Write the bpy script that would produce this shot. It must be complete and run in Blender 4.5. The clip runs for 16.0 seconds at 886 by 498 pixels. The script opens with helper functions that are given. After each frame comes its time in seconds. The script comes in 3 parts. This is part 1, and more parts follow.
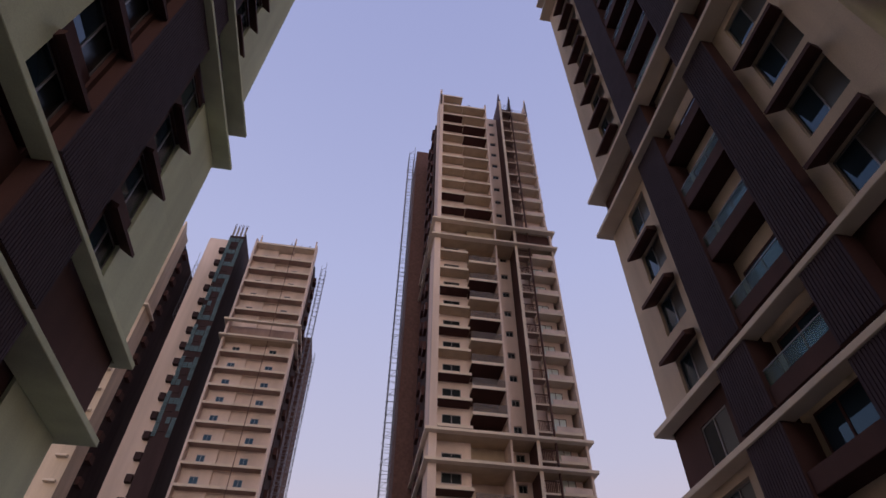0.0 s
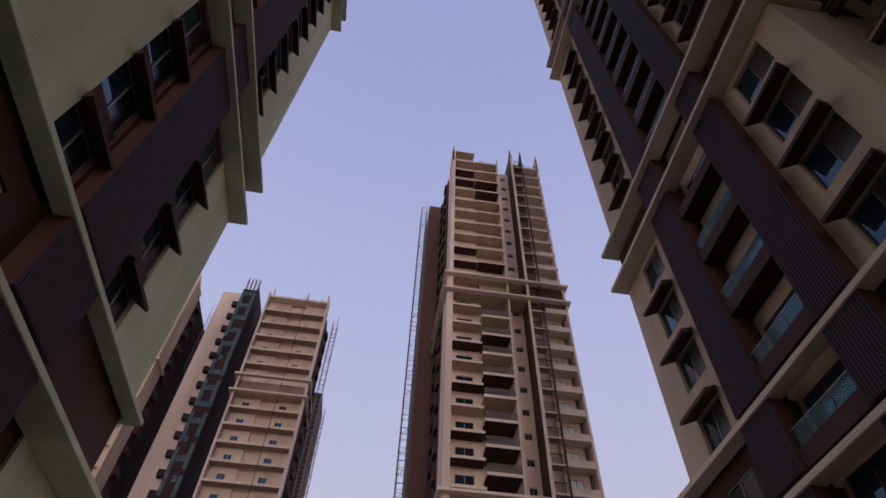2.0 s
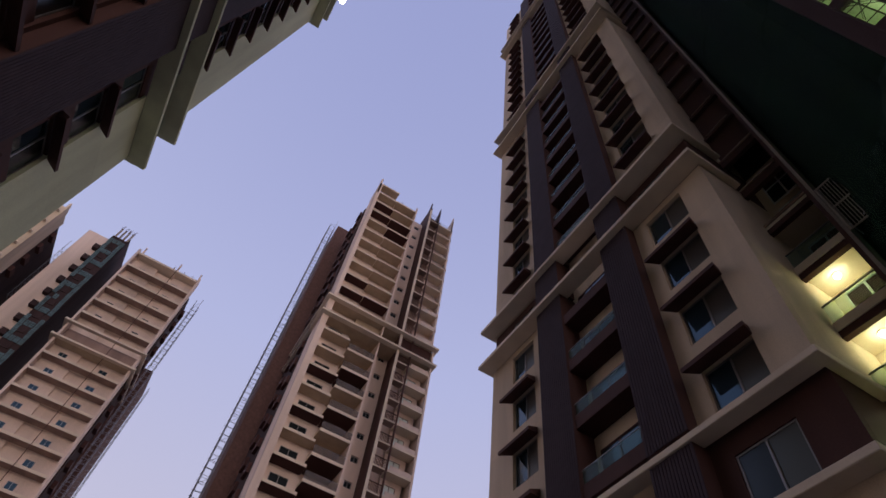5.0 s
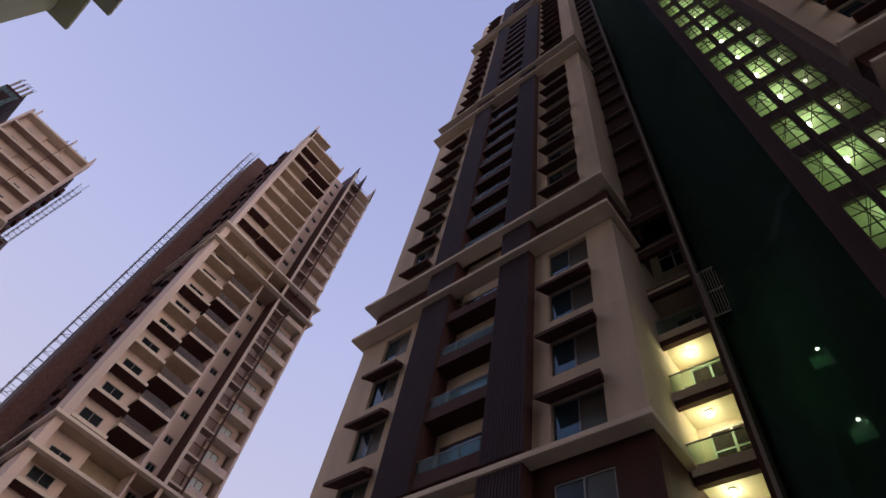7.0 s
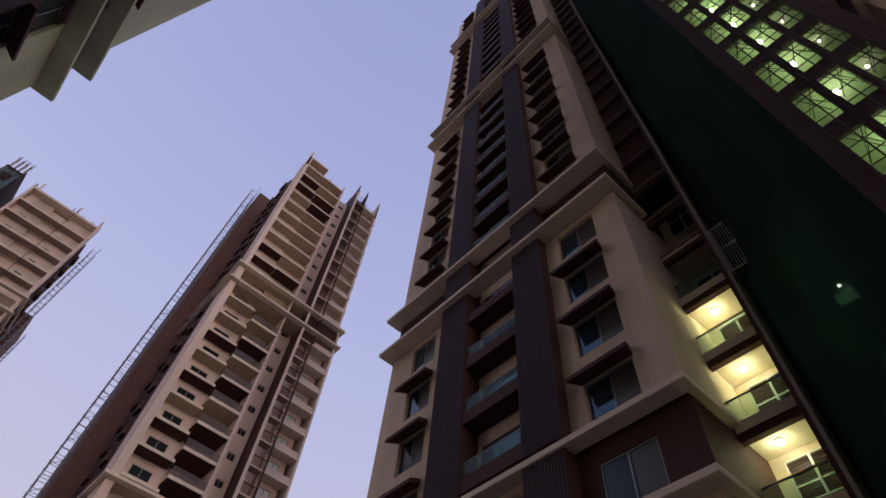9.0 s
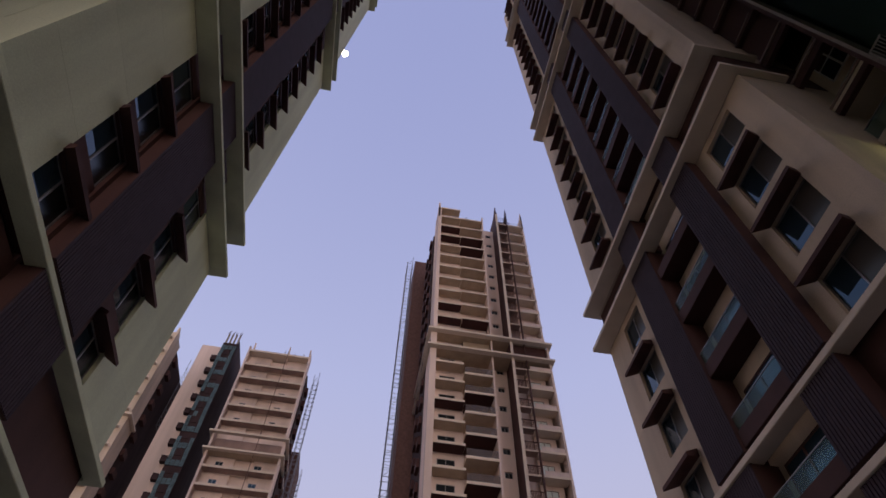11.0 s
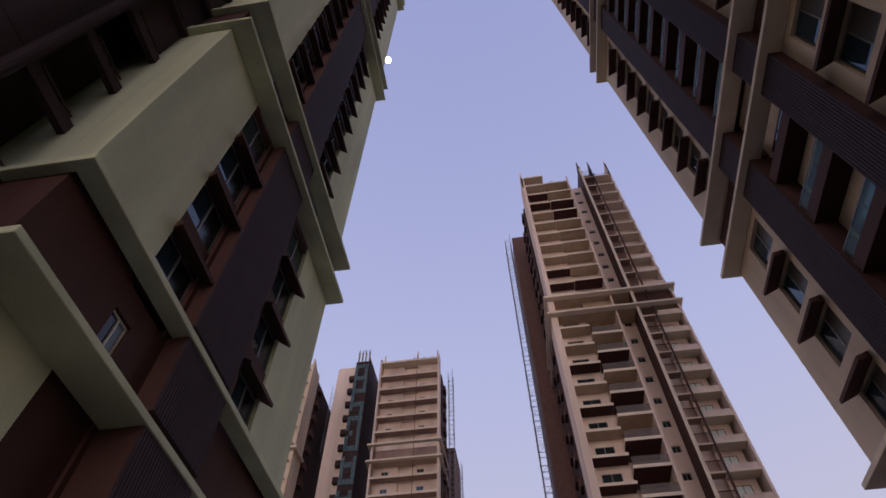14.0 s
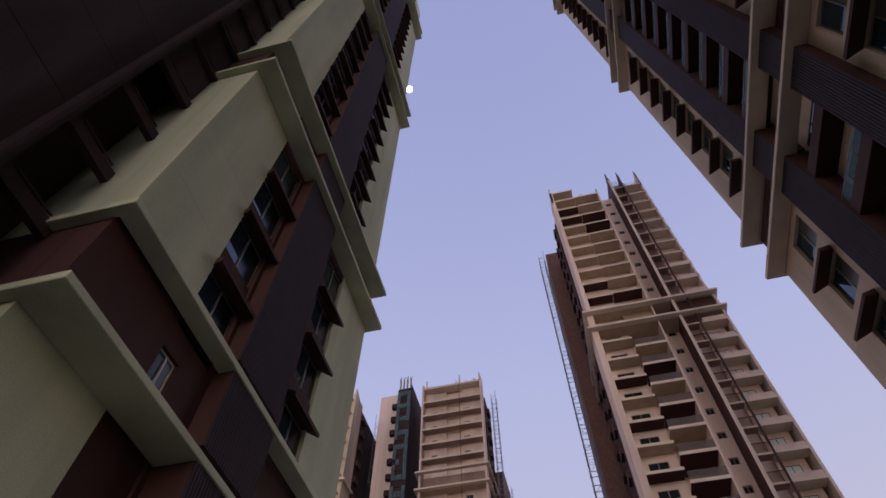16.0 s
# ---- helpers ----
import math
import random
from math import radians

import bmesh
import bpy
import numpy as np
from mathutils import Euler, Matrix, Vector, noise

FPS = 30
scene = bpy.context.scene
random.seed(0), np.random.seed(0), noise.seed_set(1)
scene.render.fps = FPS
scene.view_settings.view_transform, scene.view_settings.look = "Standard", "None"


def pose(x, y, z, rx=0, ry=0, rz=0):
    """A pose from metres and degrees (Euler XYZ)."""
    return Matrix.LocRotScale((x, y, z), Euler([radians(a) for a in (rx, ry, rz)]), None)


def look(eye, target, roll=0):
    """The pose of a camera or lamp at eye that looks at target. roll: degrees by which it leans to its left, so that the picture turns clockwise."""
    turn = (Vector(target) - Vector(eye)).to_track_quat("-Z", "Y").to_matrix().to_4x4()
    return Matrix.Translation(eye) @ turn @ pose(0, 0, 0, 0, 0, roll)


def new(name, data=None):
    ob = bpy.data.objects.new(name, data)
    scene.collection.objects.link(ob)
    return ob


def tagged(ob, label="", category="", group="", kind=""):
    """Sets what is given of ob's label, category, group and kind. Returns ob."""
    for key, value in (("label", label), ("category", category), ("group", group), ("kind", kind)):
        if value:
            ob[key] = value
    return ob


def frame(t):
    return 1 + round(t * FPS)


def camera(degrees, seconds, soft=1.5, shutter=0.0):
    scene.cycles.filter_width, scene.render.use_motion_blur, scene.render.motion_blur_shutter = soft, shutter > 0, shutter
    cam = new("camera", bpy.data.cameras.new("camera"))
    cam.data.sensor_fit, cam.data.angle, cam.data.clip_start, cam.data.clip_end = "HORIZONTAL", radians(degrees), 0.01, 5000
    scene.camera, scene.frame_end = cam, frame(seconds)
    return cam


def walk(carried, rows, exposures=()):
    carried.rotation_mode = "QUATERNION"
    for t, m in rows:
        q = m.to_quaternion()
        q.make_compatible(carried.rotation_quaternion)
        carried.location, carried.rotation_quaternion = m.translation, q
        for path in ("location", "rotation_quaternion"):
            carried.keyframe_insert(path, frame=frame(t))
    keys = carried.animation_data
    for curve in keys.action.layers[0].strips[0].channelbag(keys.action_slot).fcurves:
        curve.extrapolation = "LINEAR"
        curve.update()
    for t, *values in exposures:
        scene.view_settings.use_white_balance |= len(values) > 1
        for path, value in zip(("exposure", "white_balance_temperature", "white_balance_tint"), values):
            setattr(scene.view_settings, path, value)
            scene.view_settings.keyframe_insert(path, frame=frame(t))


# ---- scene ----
# --- camera and walk ---
cam = camera(74.83, 16.0, soft=1.6)
PATH = [
    (0, pose(-0.044, -0.046, 1.459, 135.733, -0.640, -9.292)),
    (0.5, pose(-0.086, -0.093, 1.457, 136.395, -1.698, -9.647)),
    (1, pose(-0.134, -0.086, 1.498, 137.919, -1.669, -9.684)),
    (1.5, pose(-0.106, -0.060, 1.516, 139.227, -1.523, -8.457)),
    (2, pose(-0.098, -0.021, 1.525, 141.010, -1.526, -8.499)),
    (2.5, pose(-0.096, 0.040, 1.589, 142.756, -3.985, -10.258)),
    (3, pose(-0.099, 0.057, 1.590, 143.772, -5.523, -14.746)),
    (3.5, pose(-0.099, 0.098, 1.621, 144.694, -6.030, -18.300)),
    (4, pose(-0.093, 0.145, 1.624, 145.559, -6.216, -22.451)),
    (4.5, pose(-0.108, 0.157, 1.633, 146.212, -5.852, -24.976)),
    (5, pose(-0.072, 0.300, 1.727, 146.732, -5.796, -31.375)),
    (5.2, pose(-0.096, 0.145, 1.650, 146.885, -5.676, -34.912)),
    (7.5, pose(-0.138, 0.101, 1.650, 147.033, -7.790, -52.482)),
    (8, pose(-0.038, 0.148, 1.689, 147.167, -5.553, -50.101)),
    (8.5, pose(-0.041, 0.085, 1.624, 147.130, -4.059, -47.784)),
    (9, pose(0.014, -0.066, 1.560, 146.571, -4.007, -42.657)),
    (9.5, pose(0.038, -0.073, 1.560, 146.657, -3.307, -35.825)),
    (10, pose(0.123, -0.057, 1.531, 146.563, -2.646, -26.708)),
    (10.2, pose(0.118, -0.070, 1.560, 146.390, -2.206, -22.150)),
    (12.5, pose(0.140, -0.103, 1.566, 146.614, -0.360, -1.884)),
    (13, pose(0.096, -0.107, 1.591, 146.268, 0.009, 1.477)),
    (13.5, pose(0.104, -0.125, 1.589, 144.924, 0.324, 5.431)),
    (14, pose(0.074, -0.103, 1.575, 144.674, 0.252, 8.426)),
    (14.5, pose(0.058, -0.077, 1.493, 144.162, -0.207, 10.791)),
    (15, pose(0.012, -0.038, 1.497, 145.704, 0.032, 13.104)),
    (15.5, pose(0.056, -0.031, 1.486, 146.848, -0.421, 13.700)),
    (16, pose(0.024, -0.026, 1.503, 146.972, -0.164, 13.585)),
]
EXPOSURES = [(0, -0.05), (4.5, -0.04), (7.5, 0.12), (8.5, 0.08), (9.5, -0.03), (12.5, -0.03), (16, -0.03)]
walk(cam, PATH, EXPOSURES)

# --- world and large lights ---
world = bpy.data.worlds.new("dusk")
scene.world = world
world.use_nodes = True
wn = world.node_tree.nodes
wl = world.node_tree.links
wn.clear()
sky = wn.new("ShaderNodeTexSky")
sky.sky_type = "NISHITA"
sky.sun_disc = False
sky.sun_elevation = radians(3.0)
sky.sun_rotation = radians(170.0)
sky.altitude = 100.0
sky.air_density = 1.0
sky.dust_density = 1.0
sky.ozone_density = 2.0
# dusk haze: warm towards the horizon, lavender above
coord = wn.new("ShaderNodeTexCoord")
split = wn.new("ShaderNodeSeparateXYZ")
ramp_ = wn.new("ShaderNodeValToRGB")
els = ramp_.color_ramp.elements
els[0].position, els[0].color = 0.0, (0.95, 0.60, 0.46, 1)
els[1].position, els[1].color = 1.0, (0.335, 0.37, 0.665, 1)
for p_, c_ in ((0.22, (0.72, 0.57, 0.58)), (0.42, (0.565, 0.55, 0.73)), (0.68, (0.467, 0.495, 0.77))):
    e_ = els.new(p_)
    e_.color = (*c_, 1)
gain = wn.new("ShaderNodeVectorMath")
gain.operation = "SCALE"
gain.inputs["Scale"].default_value = 10.9
haze = wn.new("ShaderNodeMixRGB")
haze.inputs[0].default_value = 0.88
back = wn.new("ShaderNodeBackground")
back.inputs[1].default_value = 0.1
out = wn.new("ShaderNodeOutputWorld")
wl.new(coord.outputs["Generated"], split.inputs[0])
wl.new(split.outputs[2], ramp_.inputs[0])
wl.new(ramp_.outputs[0], gain.inputs[0])
wl.new(sky.outputs[0], haze.inputs[1])
wl.new(gain.outputs[0], haze.inputs[2])
wl.new(haze.outputs[0], back.inputs[0])
wl.new(back.outputs[0], out.inputs[0])

glow = bpy.data.lights.new("afterglow", "SUN")
glow.energy, glow.angle, glow.color = 1.3, radians(30), (1.0, 0.79, 0.69)
glow_ob = new("afterglow", glow)
glow_ob.matrix_world = look((4, -160, 60), (0, 40, 40))


# --- materials ---
def mat(name, color, rough=0.8, metal=0.0, spec=0.3, var=0.18, scale=1.2, fine=30.0, bump=0.15, streak=0.0, emit=None, power=0.0):
    """A surface with stains at metre scale, fine grain, optional rain streaks and relief."""
    m = bpy.data.materials.new(name)
    m.use_nodes = True
    n, l = m.node_tree.nodes, m.node_tree.links
    b = n["Principled BSDF"]
    b.inputs["Roughness"].default_value = rough
    b.inputs["Metallic"].default_value = metal
    b.inputs["Specular IOR Level"].default_value = spec
    if emit:
        b.inputs["Emission Color"].default_value = (*emit, 1)
        b.inputs["Emission Strength"].default_value = power
    geo = n.new("ShaderNodeNewGeometry")
    big = n.new("ShaderNodeTexNoise")
    big.inputs["Scale"].default_value = scale
    big.inputs["Detail"].default_value = 5
    small = n.new("ShaderNodeTexNoise")
    small.inputs["Scale"].default_value = fine
    small.inputs["Detail"].default_value = 3
    stretch = n.new("ShaderNodeMapping")
    stretch.inputs["Scale"].default_value = (1, 1, 0.12 if streak else 1.0)
    l.new(geo.outputs["Position"], stretch.inputs[0])
    l.new(stretch.outputs[0], big.inputs["Vector"])
    l.new(geo.outputs["Position"], small.inputs["Vector"])
    add = n.new("ShaderNodeMath")
    add.operation = "MULTIPLY_ADD"
    add.inputs[1].default_value = 0.35
    l.new(small.outputs[0], add.inputs[0])
    l.new(big.outputs[0], add.inputs[2])
    ramp = n.new("ShaderNodeMapRange")
    ramp.inputs[1].default_value, ramp.inputs[2].default_value = 0.4, 0.95
    ramp.inputs[3].default_value, ramp.inputs[4].default_value = 1.0 - var - streak, 1.0 + var
    l.new(add.outputs[0], ramp.inputs[0])
    info = n.new("ShaderNodeObjectInfo")
    tone = n.new("ShaderNodeMapRange")
    tone.inputs[3].default_value, tone.inputs[4].default_value = 0.965, 1.035
    l.new(info.outputs["Random"], tone.inputs[0])
    mul = n.new("ShaderNodeMath")
    mul.operation = "MULTIPLY"
    l.new(ramp.outputs[0], mul.inputs[0])
    l.new(tone.outputs[0], mul.inputs[1])
    mix = n.new("ShaderNodeVectorMath")
    mix.operation = "SCALE"
    mix.inputs[0].default_value = color
    l.new(mul.outputs[0], mix.inputs["Scale"])
    l.new(mix.outputs[0], b.inputs["Base Color"])
    if bump:
        bm_ = n.new("ShaderNodeBump")
        bm_.inputs["Strength"].default_value = bump
        bm_.inputs["Distance"].default_value = 0.02
        l.new(small.outputs[0], bm_.inputs["Height"])
        l.new(bm_.outputs[0], b.inputs["Normal"])
    return m


CREAM = mat("beige_render", (0.65, 0.535, 0.41), 0.9, var=0.2, scale=0.6, fine=24, bump=0.5, streak=0.14)
PINK = mat("pinkish_cream_render", (0.75, 0.615, 0.54), 0.88, var=0.16, scale=0.4, fine=10, streak=0.16)
# cream render with the greenish lamp light on it put into the colour
GREENLIT = mat("cream_render_green_lit", (0.61, 0.66, 0.475), 0.9, var=0.17, scale=0.5, fine=22, bump=0.4, streak=0.12)
# dark brown for side walls, with the shade on them put into the colour
DARKWALL = mat("dark_wall_with_shade", (0.045, 0.027, 0.028), 0.9, var=0.3, scale=0.8, fine=15, streak=0.1)
PALE = mat("pale_trim", (0.70, 0.605, 0.49), 0.8, var=0.1, scale=0.8, fine=20)
BROWN = mat("brown_paint", (0.078, 0.036, 0.032), 0.75, var=0.2, scale=0.6, fine=18, streak=0.1)
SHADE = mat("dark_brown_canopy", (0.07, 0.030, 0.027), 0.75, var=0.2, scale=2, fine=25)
LOUVRE = mat("dark_maroon_louvre", (0.050, 0.034, 0.045), 0.8, var=0.15, scale=1.5, fine=25)
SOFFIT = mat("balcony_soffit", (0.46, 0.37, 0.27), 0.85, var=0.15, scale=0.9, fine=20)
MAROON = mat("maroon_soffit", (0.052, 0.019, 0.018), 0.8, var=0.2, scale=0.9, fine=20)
FRAME = mat("window_frame", (0.28, 0.27, 0.27), 0.4, metal=0.6, var=0.08, fine=30, bump=0)
WHITEF = mat("pale_window_frame", (0.6, 0.6, 0.58), 0.5, var=0.08, bump=0)
# near-black brown; on the unlit stack and its core it stands for shade
SHADOWDARK = mat("shaded_dark_render", (0.056, 0.033, 0.037), 0.92, var=0.35, scale=0.9, fine=14, bump=0.4, streak=0.1)
TAUPE = mat("taupe_render", (0.33, 0.235, 0.20), 0.85, var=0.2, scale=0.6, fine=14, streak=0.15)
CONCRETE = mat("raw_concrete", (0.33, 0.29, 0.26), 0.9, var=0.25, scale=0.7, fine=12, streak=0.15)
STEEL = mat("scaffold_steel", (0.30, 0.31, 0.36), 0.5, metal=0.6, var=0.2, scale=3)
RUST = mat("rusted_bar", (0.105, 0.055, 0.046), 0.8, var=0.3, scale=3)
EARTH = mat("ground", (0.20, 0.178, 0.152), 0.95, var=0.3, scale=0.3, fine=6)
# dark grey that puts the dimness of unlit rooms into the colour
DARKIN = mat("dimmed_interior", (0.10, 0.09, 0.085), 0.9, var=0.2)
NETG = mat("green_safety_net", (0.021, 0.052, 0.036), 0.95, var=0.75, scale=0.8, fine=26, bump=0.9, streak=0.2)
NETB = mat("blue_green_safety_net", (0.105, 0.165, 0.185), 0.9, var=0.4, scale=1.5, fine=20, bump=0.4)
BULB = mat("lamp_globe", (0.9, 0.85, 0.7), 0.4, emit=(1.0, 0.95, 0.72), power=50.0, bump=0)
FLOOD = mat("flood_lamp", (0.9, 0.95, 0.8), 0.4, emit=(0.85, 1.0, 0.62), power=60.0, bump=0)
MOON = mat("moon_surface", (0.9, 0.85, 0.75), 0.9, scale=0.05, fine=0.5, emit=(1.0, 0.93, 0.8), power=6.0, bump=0)


def glass_mat(name, tint, rough=0.04, clear=0.0, coat=(1, 1, 1), through_tint=(0.82, 0.95, 0.92)):
    m = bpy.data.materials.new(name)
    m.use_nodes = True
    n, l = m.node_tree.nodes, m.node_tree.links
    b = n["Principled BSDF"]
    b.inputs["Base Color"].default_value = (*tint, 1)
    b.inputs["Roughness"].default_value = rough
    b.inputs["IOR"].default_value = 1.55
    b.inputs["Specular Tint"].default_value = (*coat, 1)
    b.inputs["Specular IOR Level"].default_value = 0.6
    geo = n.new("ShaderNodeNewGeometry")
    wob = n.new("ShaderNodeTexNoise")
    wob.inputs["Scale"].default_value = 0.8
    l.new(geo.outputs["Position"], wob.inputs["Vector"])
    bp = n.new("ShaderNodeBump")
    bp.inputs["Strength"].default_value, bp.inputs["Distance"].default_value = 0.08, 0.05
    l.new(wob.outputs[0], bp.inputs["Height"])
    l.new(bp.outputs[0], b.inputs["Normal"])
    if clear:
        tr = n.new("ShaderNodeBsdfTransparent")
        tr.inputs[0].default_value = (*through_tint, 1)
        mx = n.new("ShaderNodeMixShader")
        mx.inputs[0].default_value = clear
        l.new(b.outputs[0], mx.inputs[1])
        l.new(tr.outputs[0], mx.inputs[2])
        l.new(mx.outputs[0], n["Material Output"].inputs[0])
    return m


PANE = glass_mat("window_glass", (0.02, 0.035, 0.05), coat=(0.35, 0.72, 1.0))
PANE2 = glass_mat("curtained_window_glass", (0.085, 0.075, 0.07), 0.28, coat=(0.6, 0.85, 0.85))
# the pale base colour stands in for bright sky reflected in these panes
PALEPANE = glass_mat("glass_with_painted_reflection", (0.66, 0.74, 0.70), 0.15, coat=(0.85, 1.0, 0.95))
DARKPANE = glass_mat("unlit_window_glass", (0.012, 0.014, 0.016), 0.22, coat=(0.35, 0.45, 0.5))
CLEARGLASS = glass_mat("clear_rail_glass", (0.12, 0.13, 0.13), 0.1, clear=0.93, through_tint=(1, 1, 1))
GREYGLASS = glass_mat("dusty_rail_glass", (0.17, 0.15, 0.145), 0.35, clear=0.62, through_tint=(0.9, 0.88, 0.87))
RAILGLASS = glass_mat("balcony_glass", (0.10, 0.16, 0.16), 0.08, clear=0.8, coat=(0.75, 0.95, 1.0))


def perforate(m, part_open):
    """Lets part of the light through, as the holes of a fine net do."""
    n, l = m.node_tree.nodes, m.node_tree.links
    mx = n.new("ShaderNodeMixShader")
    mx.inputs[0].default_value = part_open
    tr = n.new("ShaderNodeBsdfTransparent")
    l.new(n["Principled BSDF"].outputs[0], mx.inputs[1])
    l.new(tr.outputs[0], mx.inputs[2])
    l.new(mx.outputs[0], n["Material Output"].inputs[0])


def translucent(m, color, share):
    """Lets light from behind glow through a thin cloth."""
    n, l = m.node_tree.nodes, m.node_tree.links
    mx = n.new("ShaderNodeMixShader")
    mx.inputs[0].default_value = share
    tl = n.new("ShaderNodeBsdfTranslucent")
    tl.inputs[0].default_value = (*color, 1)
    l.new(n["Principled BSDF"].outputs[0], mx.inputs[1])
    l.new(tl.outputs[0], mx.inputs[2])
    for node in list(n):
        if node.bl_idname == "ShaderNodeMixShader" and node != mx:
            l.new(mx.outputs[0], node.inputs[1])


perforate(NETG, 0.3)
translucent(NETG, (0.05, 0.16, 0.10), 0.35)


# --- mesh helpers ---
def box(bm, x0, x1, y0, y1, z0, z1):
    v = [bm.verts.new(p) for p in ((x0, y0, z0), (x1, y0, z0), (x1, y1, z0), (x0, y1, z0), (x0, y0, z1), (x1, y0, z1), (x1, y1, z1), (x0, y1, z1))]
    for f in ((3, 2, 1, 0), (4, 5, 6, 7), (0, 1, 5, 4), (1, 2, 6, 5), (2, 3, 7, 6), (3, 0, 4, 7)):
        bm.faces.new([v[i] for i in f])


def bar(bm, a, b, r, sides=5):
    """A thin round bar between two points."""
    a, b = Vector(a), Vector(b)
    q = (b - a).to_track_quat("Z", "Y").to_matrix()
    rings = []
    for p in (a, b):
        rings.append([bm.verts.new(p + q @ Vector((r * math.cos(t * 2 * math.pi / sides), r * math.sin(t * 2 * math.pi / sides), 0))) for t in range(sides)])
    for i in range(sides):
        j = (i + 1) % sides
        bm.faces.new((rings[0][i], rings[0][j], rings[1][j], rings[1][i]))
    bm.faces.new(rings[0][::-1])
    bm.faces.new(rings[1])


def mesh_of(name, bm, material, bevel=0.0):
    if bevel:
        bmesh.ops.bevel(bm, geom=bm.edges[:], offset=bevel, segments=1, affect="EDGES")
    me = bpy.data.meshes.new(name)
    bm.to_mesh(me)
    bm.free()
    me.materials.append(material)
    return me


def boxes(name, material, *dims, bevel=0.0):
    bm = bmesh.new()
    for d in dims:
        box(bm, *d)
    return mesh_of(name, bm, material, bevel)


def put(name, me, parent, loc=(0, 0, 0), label=""):
    ob = new(name, me)
    ob.parent = parent
    ob.location = loc
    return tagged(ob, label) if label else ob


def part(name, bm, material, parent, label=""):
    return put(name, mesh_of(name, bm, material), parent, (0, 0, 0), label)


def thing(name, m, label, category, group="", kind=""):
    ob = new(name)
    ob.matrix_world = m
    return tagged(ob, label, category, group, kind)


Z0 = 1.6      # eye height: floor levels lie at Z0 + 3 k
ST = 3.0


def level(k):
    return Z0 + ST * k

# --- ground ---
# never in view; its tone is set for the light it bounces up
gb = bmesh.new()
bmesh.ops.create_grid(gb, x_segments=60, y_segments=60, size=1500)
for v in gb.verts:
    v.co.z = 0.0
ground = tagged(new("ground", mesh_of("ground", gb, EARTH)), "unseen bare ground between the apartment towers, toned for bounced light", "ground", kind="structure")


# --- near towers: units with window columns, louvre piers and a balcony bay ---
def window_meshes(w, h, left=None, frame_mat=None):
    """Frame, pane and canopy of a two-light window, w wide and h high, centred, with its foot at z = 0, front at y = 0."""
    t = 0.06
    frame_me = boxes("frame", frame_mat or FRAME, (-w / 2, w / 2, 0.02, 0.10, 0, t), (-w / 2, w / 2, 0.02, 0.10, h - t, h), (-w / 2, -w / 2 + t, 0.02, 0.10, t, h - t),
                     (w / 2 - t, w / 2, 0.02, 0.10, t, h - t), (-t / 2, t / 2, 0.0, 0.10, t, h - t))
    pane_l = boxes("pane", left or PANE, (-w / 2 + t, -t / 2, 0.05, 0.07, t, h - t))
    pane_r = boxes("pane", PANE2, (t / 2, w / 2 - t, 0.05, 0.07, t, h - t))
    return frame_me, pane_l, pane_r


def canopy_mesh(w, d):
    """A sloping box canopy over a window: thick at the wall, with raked ends."""
    bm = bmesh.new()
    a, e = w / 2 + 0.05, w / 2 + 0.25
    pts = [(-a, 0, 0.0), (a, 0, 0.0), (e, -d, -0.20), (-e, -d, -0.20), (-a, 0, 0.36), (a, 0, 0.36), (e, -d, -0.02), (-e, -d, -0.02)]
    v = [bm.verts.new(p) for p in pts]
    for f in ((0, 1, 2, 3), (7, 6, 5, 4), (3, 2, 6, 7), (2, 1, 5, 6), (0, 3, 7, 4), (1, 0, 4, 5)):
        bm.faces.new([v[i] for i in f])
    bmesh.ops.recalc_face_normals(bm, faces=bm.faces[:])
    return mesh_of("canopy", bm, SHADE)


WH = 1.84      # window height


def sill(k):
    """Height of a window's foot over its storey level; the storeys over the third are a little taller than the module."""
    return 0.42 + 0.1 * (k - 4) if 3 <= k < 8 else 0.62


BANDS = ((3, 4), (8, 9), (18, 19), (30, 31))       # lower and upper cornice of each pair, in storeys


def is_band(k):
    return any(a <= k < b for a, b in BANDS)


def prism(bm, pts, z0, z1):
    """An upright prism over a plan outline."""
    lo = [bm.verts.new((x, y, z0)) for x, y in pts]
    hi = [bm.verts.new((x, y, z1)) for x, y in pts]
    n = len(pts)
    bm.faces.new(lo[::-1])
    bm.faces.new(hi)
    for i in range(n):
        j = (i + 1) % n
        bm.faces.new((lo[i], lo[j], hi[j], hi[i]))
    bmesh.ops.recalc_face_normals(bm, faces=bm.faces[:])


def one(name, material, parent, x0, x1, y0, y1, z0, z1, label=""):
    return put(name, boxes(name, material, (x0, x1, y0, y1, z0, z1)), parent, (0, 0, 0), label)


def zones_of(top):
    """Storey ranges with True where the storey is a brown band."""
    out_, k = [], 0
    for a, b in BANDS:
        if b > top:
            break
        out_ += [(k, a, False), (a, b, True)]
        k = b
    return out_ + [(k, top, False)]


